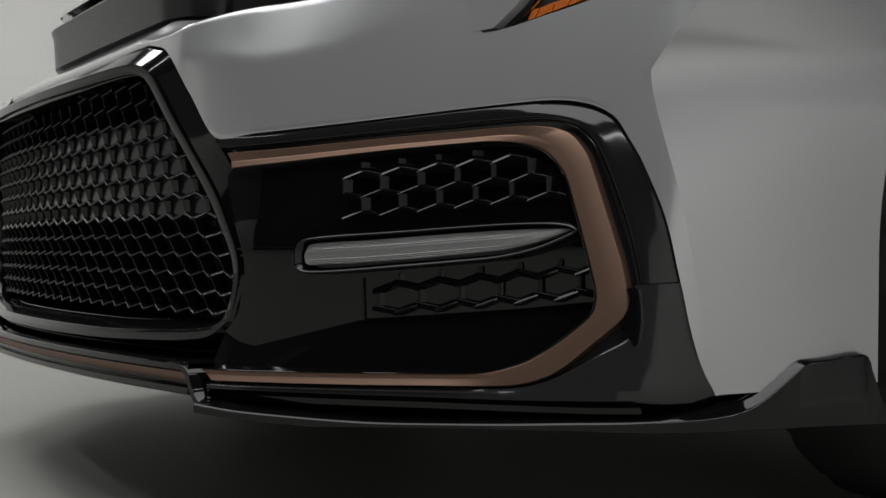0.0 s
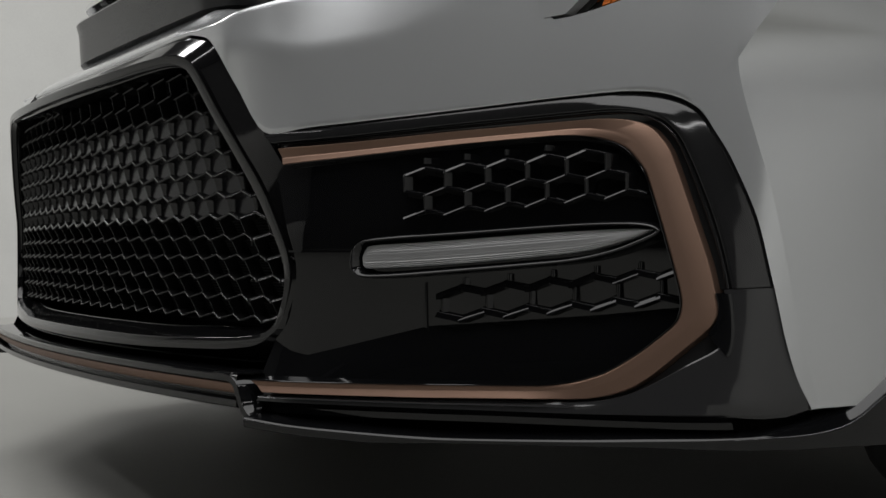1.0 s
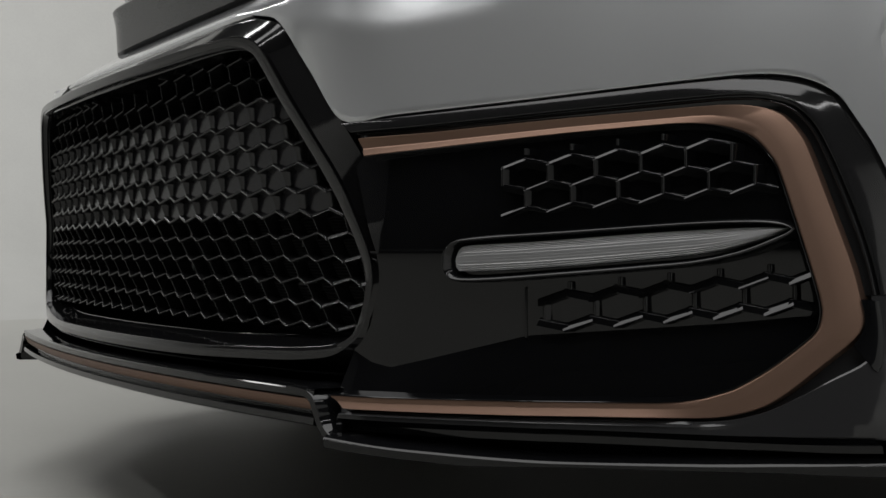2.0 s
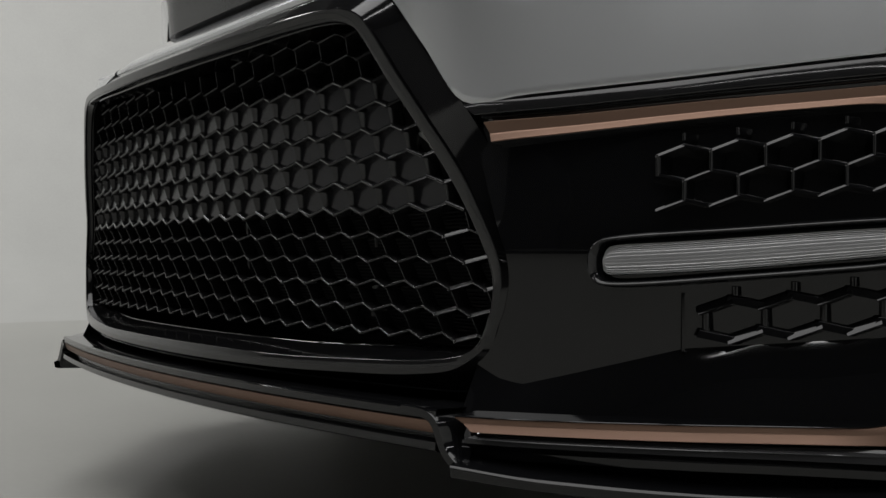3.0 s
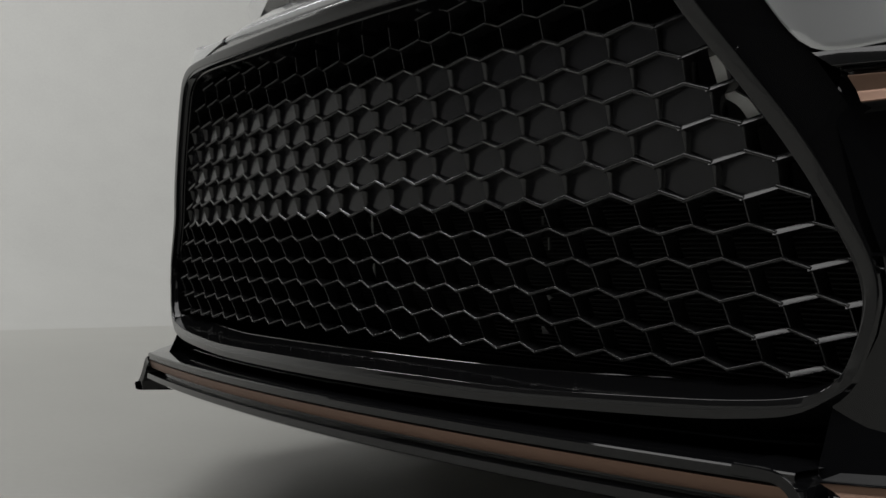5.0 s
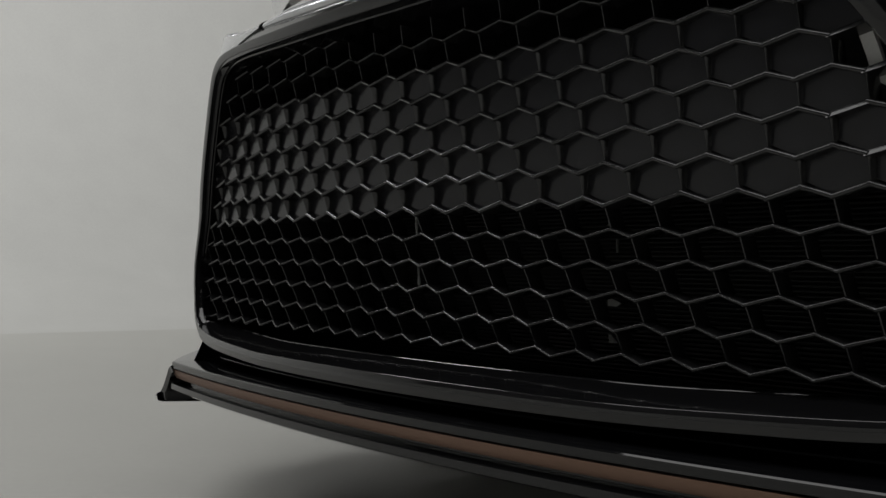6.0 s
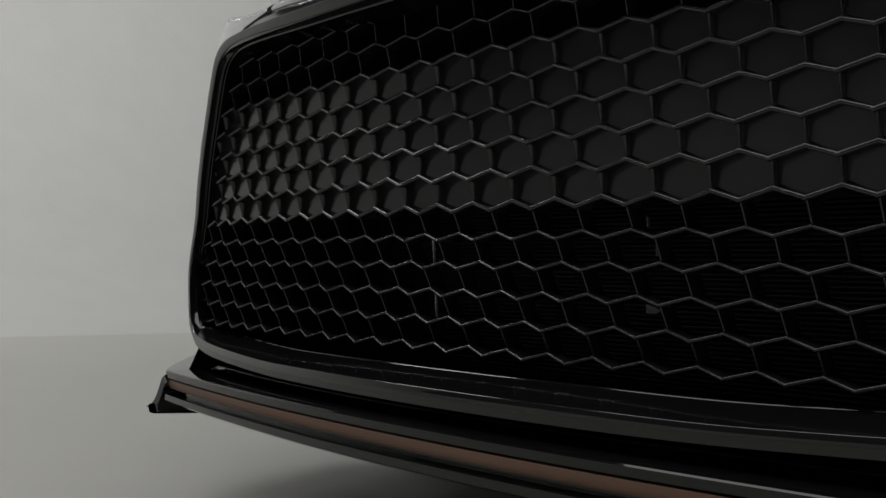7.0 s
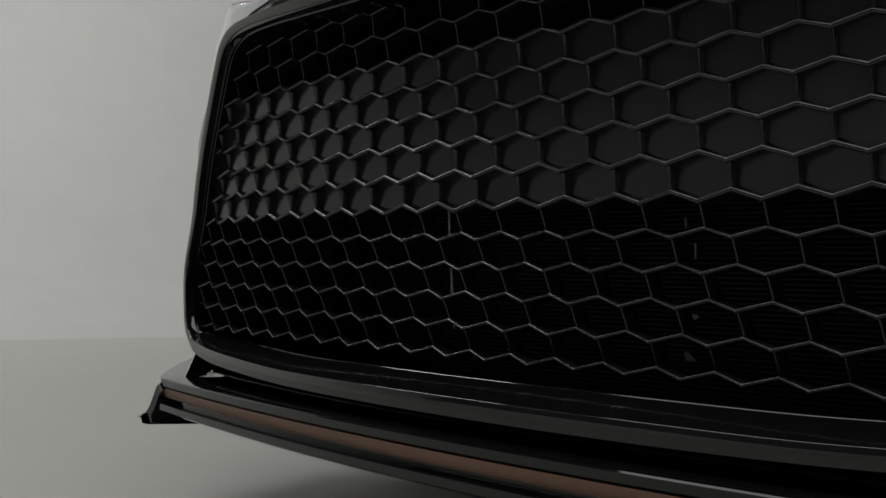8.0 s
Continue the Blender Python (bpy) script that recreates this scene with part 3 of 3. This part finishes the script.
def build_lamp():
    """The long tapering lamp in the recess: bezel, ribbed optic and clear cover."""
    top = curve([(0.524, 0.348), (0.526, 0.3555), (0.532, 0.3605), (0.556, 0.3640), (0.602, 0.3680), (0.645, 0.3722), (0.688, 0.3755), (0.720, 0.376), (0.736, 0.3735), (0.742, 0.3695)], 60)
    bot = curve([(0.524, 0.341), (0.527, 0.332), (0.535, 0.3268), (0.558, 0.3272), (0.607, 0.3325), (0.650, 0.3375), (0.684, 0.342), (0.711, 0.350), (0.732, 0.361), (0.742, 0.368)], 60)
    mid = (top + bot) / 2

    loop = np.concatenate([top, bot[58:0:-1]])
    half = np.concatenate([top[:, 1] - mid[:, 1], (mid[:, 1] - bot[:, 1])[58:0:-1]])
    t = np.roll(loop, -1, 0) - np.roll(loop, 1, 0)
    out = np.stack([-t[:, 1], t[:, 0]], 1) / (np.linalg.norm(t, axis=1)[:, None] + 1e-9)
    for _ in range(3):
        out = (out + np.roll(out, 1, 0) + np.roll(out, -1, 0)) / 3

    def ring(d, off):
        push = np.where(d > 0, d, -np.minimum(-d, 0.7 * half + 0.0006))
        return on(fascia, loop + out * push[:, None], off)

    rows = [ring(0.0022, 0.06), ring(0.0022, 0.0052), ring(0.0016, 0.0016), ring(0.0006, -0.0006), ring(-0.0004, -0.0014), ring(-0.0012, -0.0010), ring(-0.0022, 0.0014), ring(-0.0030, 0.0060), ring(-0.0036, 0.0140)]
    bezels = both("lamp_housing", grid(rows, True), GLOSS, car, "glossy black lamp housing", 40)
    # ribbed optic, a fan of fine grooves along the lamp
    upper = curve([(0.5310, 0.3490), (0.5325, 0.3545), (0.537, 0.3568), (0.584, 0.3605), (0.650, 0.3671), (0.700, 0.3705), (0.725, 0.3712), (0.736, 0.3706)], 60)
    under = curve([(0.5310, 0.3400), (0.5325, 0.3348), (0.537, 0.3334), (0.584, 0.3364), (0.650, 0.3439), (0.690, 0.3500), (0.720, 0.3608), (0.736, 0.3698)], 60)
    grooves = ((0.07, 0.9), (0.13, 1.0), (0.19, 0.8), (0.27, 0.35), (0.38, 0.15), (0.50, 0.1), (0.61, 0.15), (0.72, 0.35), (0.80, 0.8), (0.87, 1.0), (0.94, 0.9))
    rows = []
    for r in range(161):
        s = r / 160
        cut = sum(0.0013 * d * math.exp(-(((s - at) / 0.013) ** 2)) for at, d in grooves) - 0.0012 * math.sin(math.pi * s)
        end = 0.006 * max(0.0, abs(2 * s - 1) - 0.93) / 0.07
        rows.append([(x, fascia(x, z, 0.0040) + cut + end, z) for x, z in upper * (1 - s) + under * s])
    v, f = grid(rows)
    for housing, sign in zip(bezels, (1, -1)):
        vv = [(p[0] if sign > 0 else mirror(p[0]), p[1], p[2]) for p in v]
        link_mesh("optic", vv, f if sign > 0 else [q[::-1] for q in f], LAMPM, housing, "ribbed silver lamp optic", 60)


build_lamp()


def build_inserts():
    """Honeycomb relief on the recess panel, above and below the lamp: each rib on its own."""
    ribs = []

    def lay(x, z, pitch, row, peak, tilt, lines, count, keep, wide, deep, posts, slant=0.0016):
        for j in range(lines):
            for k in range(-1, count):
                x0 = x + (k + (0.5 if j % 2 else 0.0)) * pitch
                zl = z - j * row + tilt * (x0 - x)
                low, high = (x0, zl), (x0 + pitch / 2, zl + peak + tilt * pitch / 2)
                back, below = (x0 - pitch / 2, zl + peak - tilt * pitch / 2), (x0, zl - row + peak)
                above = (high[0], high[1] + 0.0085)
                stub = (high[0], high[1] + 0.0045)
                walls = ((low, high), (back, low))
                if j < lines - 1:
                    walls += ((low, below),)
                if j == 0 and posts:
                    walls += ((stub, above),)
                for a, b in walls:
                    if keep(*a) and keep(*b):
                        upright = abs(a[0] - b[0]) < 0.004
                        rise = deep * (0.30 if slant > 0.002 and upright else 1.0)
                        broad = (0.0045 if slant > 0.002 else 0.0026) if upright else wide
                        ribs.append(wall_strip((a[0], pocket(a[0]) - rise, a[1]), (b[0], pocket(b[0]) - rise, b[1]), broad, deep + 0.007, 0.0 if upright else slant, not upright))

    lay(0.557, 0.4230, 0.0286, 0.0203, 0.0058, 0.122, 3, 8, lambda x, z: 0.546 < x < 0.735 - max(0, z - 0.41) * 0.6 and 0.378 < z < 0.452, 0.0026, 0.011, True, 0.0011)
    lay(0.579, 0.3075, 0.0313, 0.0240, 0.0060, 0.122, 2, 7, lambda x, z: 0.566 < x < 0.752 and 0.270 + 0.09 * (x - 0.55) < z < 0.346, 0.0062, 0.008, True, 0.0021)
    for name, x0, x1, low, high in (("ridge", 0.455, 0.524, lambda x: 0.3495, lambda x: 0.3515), ("ridge", 0.5665, 0.568, lambda x: 0.2765, lambda x: 0.320)):
        line = [(x, fn(x), d) for d, fn in ((0.002, low), (-0.0012, low), (-0.0012, high), (0.002, high)) for x in np.linspace(x0, x1, 14)]
        rows = [[(x, pocket(x) + d, z) for x, z, d in line[14 * k : 14 * k + 14]] for k in range(4)]
        v, f = grid(rows)
        v, f = merge((v, f), ([rows[k][0] for k in range(4)], [(3, 2, 1, 0)]))
        for panel, sign in zip(PANELS, (1, -1)):
            link_mesh(name, [(p[0] if sign > 0 else mirror(p[0]), p[1], p[2]) for p in v], f if sign > 0 else [q[::-1] for q in f], GLOSS, panel, "", 30)
    for v, f in ribs:
        for panel, sign in zip(PANELS, (1, -1)):
            link_mesh("rib", [(p[0] if sign > 0 else mirror(p[0]), p[1], p[2]) for p in v], f if sign > 0 else [q[::-1] for q in f], GLOSS, panel, "", 50)


build_inserts()


# ---- chin and splitter ----
def build_splitter():
    xs = np.linspace(-0.47, 0.47, 95)
    rows = [[(x, lip(x) + dy + 7.0 * max(0.0, abs(x) - 0.39) ** 2, z) for x in xs] for dy, z in ((0.03, 0.248), (0.008, 0.2415), (0.015, 0.2395), (0.016, 0.2388), (0.0062, 0.2383), (0.0056, 0.2379), (0.0058, 0.2370), (0.016, 0.2345), (0.022, 0.2300), (0.04, 0.2265))]
    link_mesh("chin", *grid(rows, flip=True), GLOSS, car, "glossy black chin under the grille", 30)
    xs = np.linspace(-0.440, 0.440, 91)
    prof = [(0.11, 0.2265), (0.0030, 0.2297), (0.0012, 0.2293), (0.0003, 0.2282), (0.0, 0.2224), (0.0030, 0.2211), (0.0078, 0.2100), (0.0125, 0.2095), (0.0125, 0.2052), (0.0, 0.2045), (-0.0005, 0.1985), (0.003, 0.1965), (0.16, 0.194)]
    rows = [[(x, nose_edge(x, dy), z) for x in xs] for dy, z in prof]
    split = link_mesh("splitter", *grid(rows, flip=True), GLOSS, car, "glossy black front splitter", 30)
    rows = [[(x, nose_edge(x, dy), z) for x in xs] for dy, z in ((0.004, 0.2209), (0.0010, 0.2204), (0.0056, 0.2106), (0.0076, 0.2100))]
    link_mesh("stripe", *grid(rows, flip=True), COPPER, split, "satin copper stripe")
    # turned-down ends of the centre blade
    path = curve([(0.432, -0.014, 0.2255), (0.441, -0.0125, 0.2215), (0.447, -0.0125, 0.211), (0.455, -0.0125, 0.199), (0.466, -0.012, 0.1905), (0.480, -0.010, 0.1865), (0.494, -0.004, 0.1855)], 24)
    rows = []
    for dx, dy, dz in ((-0.004, 0.09, -0.006), (0.0, 0.003, 0.0), (-0.0005, 0.0, -0.001)):
        rows.append([(x + dx, y + dy, z + dz) for x, y, z in path])
    for dy in (0.0, 0.004, 0.09):
        rows.append([(min(x - 0.007, 0.4490), y + dy, z - (0.0075 if z > 0.2 else 0.004)) for x, y, z in path])
    v, f = grid(rows, flip=True)
    link_mesh("blade_end", [(mirror(p[0]), p[1], p[2]) for p in v], [q[::-1] for q in f], GLOSS, car, "", 35)
    # on the other side the blade's top edge runs down in an S as a narrow ribbon
    line = curve([(0.405, 0.2268), (0.420, 0.2264), (0.431, 0.2247), (0.4385, 0.2195), (0.4430, 0.2105), (0.4475, 0.2010), (0.4540, 0.1930), (0.4640, 0.1872), (0.478, 0.1842)], 48)
    rows = []
    for d, dy in ((0.0036, 0.045), (0.0036, 0.0012), (0.0030, 0.0), (-0.0030, 0.0), (-0.0036, 0.0012), (-0.0036, 0.045)):
        rows.append([(x, nose_edge(x, dy - 0.0012), z) for x, z in offset_line(line, d)])
    link_mesh("blade_end", *grid(rows, flip=True), GLOSS, car, "", 35)
    # dark gap between the ribbon and the outer blade
    rows = [[(x, y, z) for x in (0.4440, 0.4500, 0.4570, 0.4640)] for y, z in ((0.06, 0.2275), (0.040, 0.2270), (0.026, 0.2230), (0.014, 0.2140), (0.006, 0.2050), (0.002, 0.1980), (0.001, 0.1900))]
    link_mesh("blade_gap", *grid(rows), GLOSS, car, "", 60)
    # outer blades with the raised corner fins
    edge = curve([(0.462, -0.016, 0.1915), (0.506, 0.010, 0.187), (0.543, 0.041, 0.184), (0.586, 0.080, 0.181), (0.628, 0.120, 0.1797), (0.706, 0.183, 0.1825), (0.757, 0.226, 0.1855), (0.790, 0.254, 0.1875), (0.816, 0.282, 0.189), (0.829, 0.306, 0.190), (0.8385, 0.334, 0.1905), (0.846, 0.3675, 0.1935), (0.851, 0.388, 0.1995), (0.855, 0.401, 0.2065), (0.8595, 0.418, 0.217), (0.864, 0.4355, 0.2285), (0.8685, 0.452, 0.2372), (0.878, 0.484, 0.2397), (0.8897, 0.5235, 0.2421), (0.892, 0.531, 0.2255), (0.8945, 0.5405, 0.2045), (0.9, 0.549, 0.187)], 120)
    rows = []
    d = np.gradient(edge[:, :2], axis=0)
    nrm = np.stack([d[:, 1], -d[:, 0]], 1)
    nrm /= np.linalg.norm(nrm, axis=1)[:, None]
    for back, mode in ((0.10, "in"), (0.012, "top"), (0.0024, "top"), (0.0003, "edge"), (-0.0005, "face"), (0.001, "foot"), (0.006, "under"), (0.14, "under")):
        line = []
        for k, (x, y, z) in enumerate(edge):
            out = 0.007 * min(1.0, max(0.0, (x - 0.82) / 0.03))
            sweep = min(1.0, max(0.0, (x - 0.822) / 0.028)) * min(1.0, max(0.0, (0.8705 - x) / 0.010))
            back_here = back + (0.010 * sweep if mode == "top" else 0.0)
            px, py = x - nrm[k][0] * (back_here - out), y - nrm[k][1] * (back_here - out)
            foot = float(np.interp(x, (0.462, 0.562, 0.757, 0.83, 0.90), (0.1805, 0.1715, 0.1760, 0.1755, 0.1680)))
            if mode == "in":
                zz = min(z, 0.2) + 0.010
            elif mode == "top":
                zz = z + 0.002 * (back > 0.005) + 0.010 * sweep
            elif mode == "edge":
                zz = z - 0.0010
            elif mode == "face":
                zz = z - 0.0024
            elif mode == "foot":
                zz = foot + 0.0015
            else:
                zz = foot
            line.append((px, py, zz))
        rows.append(line)
    both("outer_blade", grid(rows, flip=True), GLOSS, car, "glossy black splitter blade with raised corner fin", 35)
    # upright black face between copper line and blade
    top = curve([(0.459, 0.2060), (0.60, 0.2050), (0.735, 0.204), (0.79, 0.2055), (0.805, 0.2062)], 50)
    rows = [on(fascia, top, 0.0), [(x, fascia(x, z, 0.010), z - 0.006) for x, z in top], [(x, fascia(x, z, 0.0115), z - 0.012) for x, z in top], [(x, fascia(x, z, 0.03), z - 0.018) for x, z in top]]
    both("blade_riser", grid(rows, flip=True), GLOSS, car, "", 35)
    # flat tray under the car
    tray = merge(box(-0.66, 0.66, 0.25, 1.7, 0.188, 0.194), box(-0.50, 0.49, 0.09, 0.25, 0.190, 0.196))
    link_mesh("under_tray", *tray, DARK, car)
    # closed engine bay behind the bumper
    link_mesh("engine_bay", *box(-0.64, 0.64, 0.37, 1.7, 0.195, 0.70), DARK, car)


build_splitter()


# ---- dark panel above the grille, lamps ----
def build_nose():
    xs = np.concatenate([[-0.290, -0.2895, -0.288, -0.285, -0.280, -0.273, -0.264, -0.252, -0.238, -0.224], np.linspace(-0.21, 0.21, 31), [0.224, 0.238, 0.252, 0.264, 0.273, 0.280, 0.285, 0.288, 0.2895, 0.290]])
    def face(x, dy):
        r = max(0.0, abs(x) - 0.21) / 0.08
        return 0.052 + 0.05 * x * x + 0.060 * (1 - math.sqrt(max(0.0, 1 - r * r))) + dy
    rows = [[(x * k, face(x, dy), z) for x in xs] for dy, z, k in ((0.05, 0.600, 0.965), (0.014, 0.602, 0.965), (0.012, 0.636, 0.980), (0.006, 0.6395, 0.980), (0.001, 0.6408, 0.981), (-0.001, 0.688, 0.995), (-0.003, 0.702, 1.02), (0.0, 0.706, 1.022), (0.06, 0.722, 1.0))]
    link_mesh("nose_panel", *grid(rows), SATIN, car, "dark satin panel above the grille", 35)
    rows = [[(x * 0.99, face(x, dy), z) for x in xs] for dy, z in ((0.05, 0.728), (0.010, 0.7265), (0.008, 0.730), (0.012, 0.734), (0.05, 0.738))]
    link_mesh("bonnet_edge", *grid(rows), CHROME, car, "bright strip along the bonnet edge", 35)


build_nose()


def build_bonnet():
    """The bonnet and wing tops that close the car above and behind its nose."""
    us = np.linspace(-1, 1, 41)
    rows = []
    for y in (0.085, 0.10, 0.2, 0.4, 0.7, 1.0, 1.3, 1.7):
        k = min(1.0, max(0.0, (y - 0.085) / 1.6))
        half = float(np.interp(y, (0.085, 0.10, 0.2, 0.4, 0.7, 1.7), (0.29, 0.36, 0.60, 0.80, 0.87, 0.90)))
        crown = 0.736 + 0.30 * k ** 0.8
        row = [(u * half, y, crown - (0.02 + 0.10 * k + 0.05 * min(1, k * 6)) * abs(u) ** 4) for u in us]
        rows.append([(-half, y + 0.01, 0.69)] + row + [(half, y + 0.01, 0.69)])
    rows.append([(x, 1.7, 0.2 if abs(x) < 0.65 else 0.5) for x, _, _ in rows[-1]])
    link_mesh("bonnet", *grid(rows, flip=True), PAINT, car, "metallic grey painted bonnet", 50)


build_bonnet()


def build_headlights():
    """Only the lower rims of the lamps: dark housing, bright strips and the amber side reflector."""
    def plate(pts, off, thick=0.004):
        n = len(pts)
        front = [(x, fascia(x, z, off), z) for x, z in pts]
        rear = [(x, fascia(x, z, off + thick), z) for x, z in pts]
        return front + rear, [tuple(range(n)), tuple(range(2 * n - 1, n - 1, -1))] + [(i, i + n, (i + 1) % n + n, (i + 1) % n) for i in range(n)]

    for sign in (1, -1):
        def put(name, piece, mat, parent, label=""):
            v, f = piece
            return link_mesh(name, v if sign > 0 else [(mirror(p[0]), p[1], p[2]) for p in v], f[:] if sign < 0 else [q[::-1] for q in f], mat, parent, label, 30)

        house = put("headlight", plate([(0.60, 0.68), (0.63, 0.60), (0.638, 0.574), (0.66, 0.576), (0.722, 0.601), (0.775, 0.625), (0.775, 0.68)], 0.014), DARK, car, "headlight with dark housing and amber reflector")
        put("rim", plate([(0.635, 0.5765), (0.650, 0.5795), (0.665, 0.602), (0.690, 0.66), (0.606, 0.66), (0.625, 0.61)], -0.001, 0.012), PAINT, house, "grey painted lamp rim")
        put("bright_line", plate([(0.6585, 0.580), (0.6615, 0.581), (0.683, 0.615), (0.679, 0.615)], 0.006), CHROME, house, "chrome line")
        reflector = []
        for k in range(14):
            a, b = k / 14, (k + 0.86) / 14
            x0, x1 = 0.672 + 0.085 * a, 0.672 + 0.085 * b
            z0, z1 = 0.5875 + 0.039 * a, 0.5875 + 0.039 * b
            reflector.append(plate([(x0, z0), (x1, z1), (x1 + 0.002, z1 + 0.0105), (x0 + 0.002, z0 + 0.0105)], 0.007 + 0.0008 * (k % 2)))
        put("reflector", merge(*reflector), AMBER, house, "faceted amber reflector")
        inner = put("headlight_inner", plate([(0.300, 0.622), (0.33, 0.617), (0.42, 0.626), (0.48, 0.636), (0.48, 0.655), (0.30, 0.645)], 0.012), SATIN, car, "inner end of the headlight")
        for k in range(3):
            z = 0.6195 + 0.005 * k
            put("bright_line", plate([(0.325 + 0.012 * k, z), (0.40, z + 0.007), (0.46, z + 0.0125), (0.46, z + 0.0145), (0.40, z + 0.009), (0.325 + 0.012 * k, z + 0.0025)], 0.006 - 0.001 * k), CHROME, inner, "chrome line")


build_headlights()


def build_wheel():
    for sign in (1, -1):
        hub = new("wheel")
        hub.parent = car
        hub.location = (sign * 0.80, 0.93, 0.335)
        prof = [(0.10, 0.215), (0.112, 0.25), (0.115, 0.29), (0.108, 0.322), (0.09, 0.333), (0.0, 0.335), (-0.09, 0.333), (-0.108, 0.322), (-0.115, 0.29), (-0.112, 0.25), (-0.10, 0.215)]
        n = 96
        rows = []
        for k in range(n):
            a = 2 * math.pi * k / n
            groove = 0.004 if k % 4 == 0 else 0.0
            rows.append([(w, (r - (groove if r > 0.32 else 0)) * math.cos(a), (r - (groove if r > 0.32 else 0)) * math.sin(a)) for w, r in prof])
        v, f = grid(rows + [rows[0]])
        link_mesh("tyre", v, f, RUBBER, hub, "black rubber tyre", 30)
        rows = [[(w, r * math.cos(2 * math.pi * k / 48), r * math.sin(2 * math.pi * k / 48)) for k in range(48)] for w, r in ((sign * 0.10, 0.216), (sign * 0.08, 0.20), (sign * 0.05, 0.19), (sign * 0.05, 0.04), (sign * 0.06, 0.001))]
        link_mesh("rim", *grid(rows, True), SATIN, hub, "dark wheel rim", 30)


build_wheel()
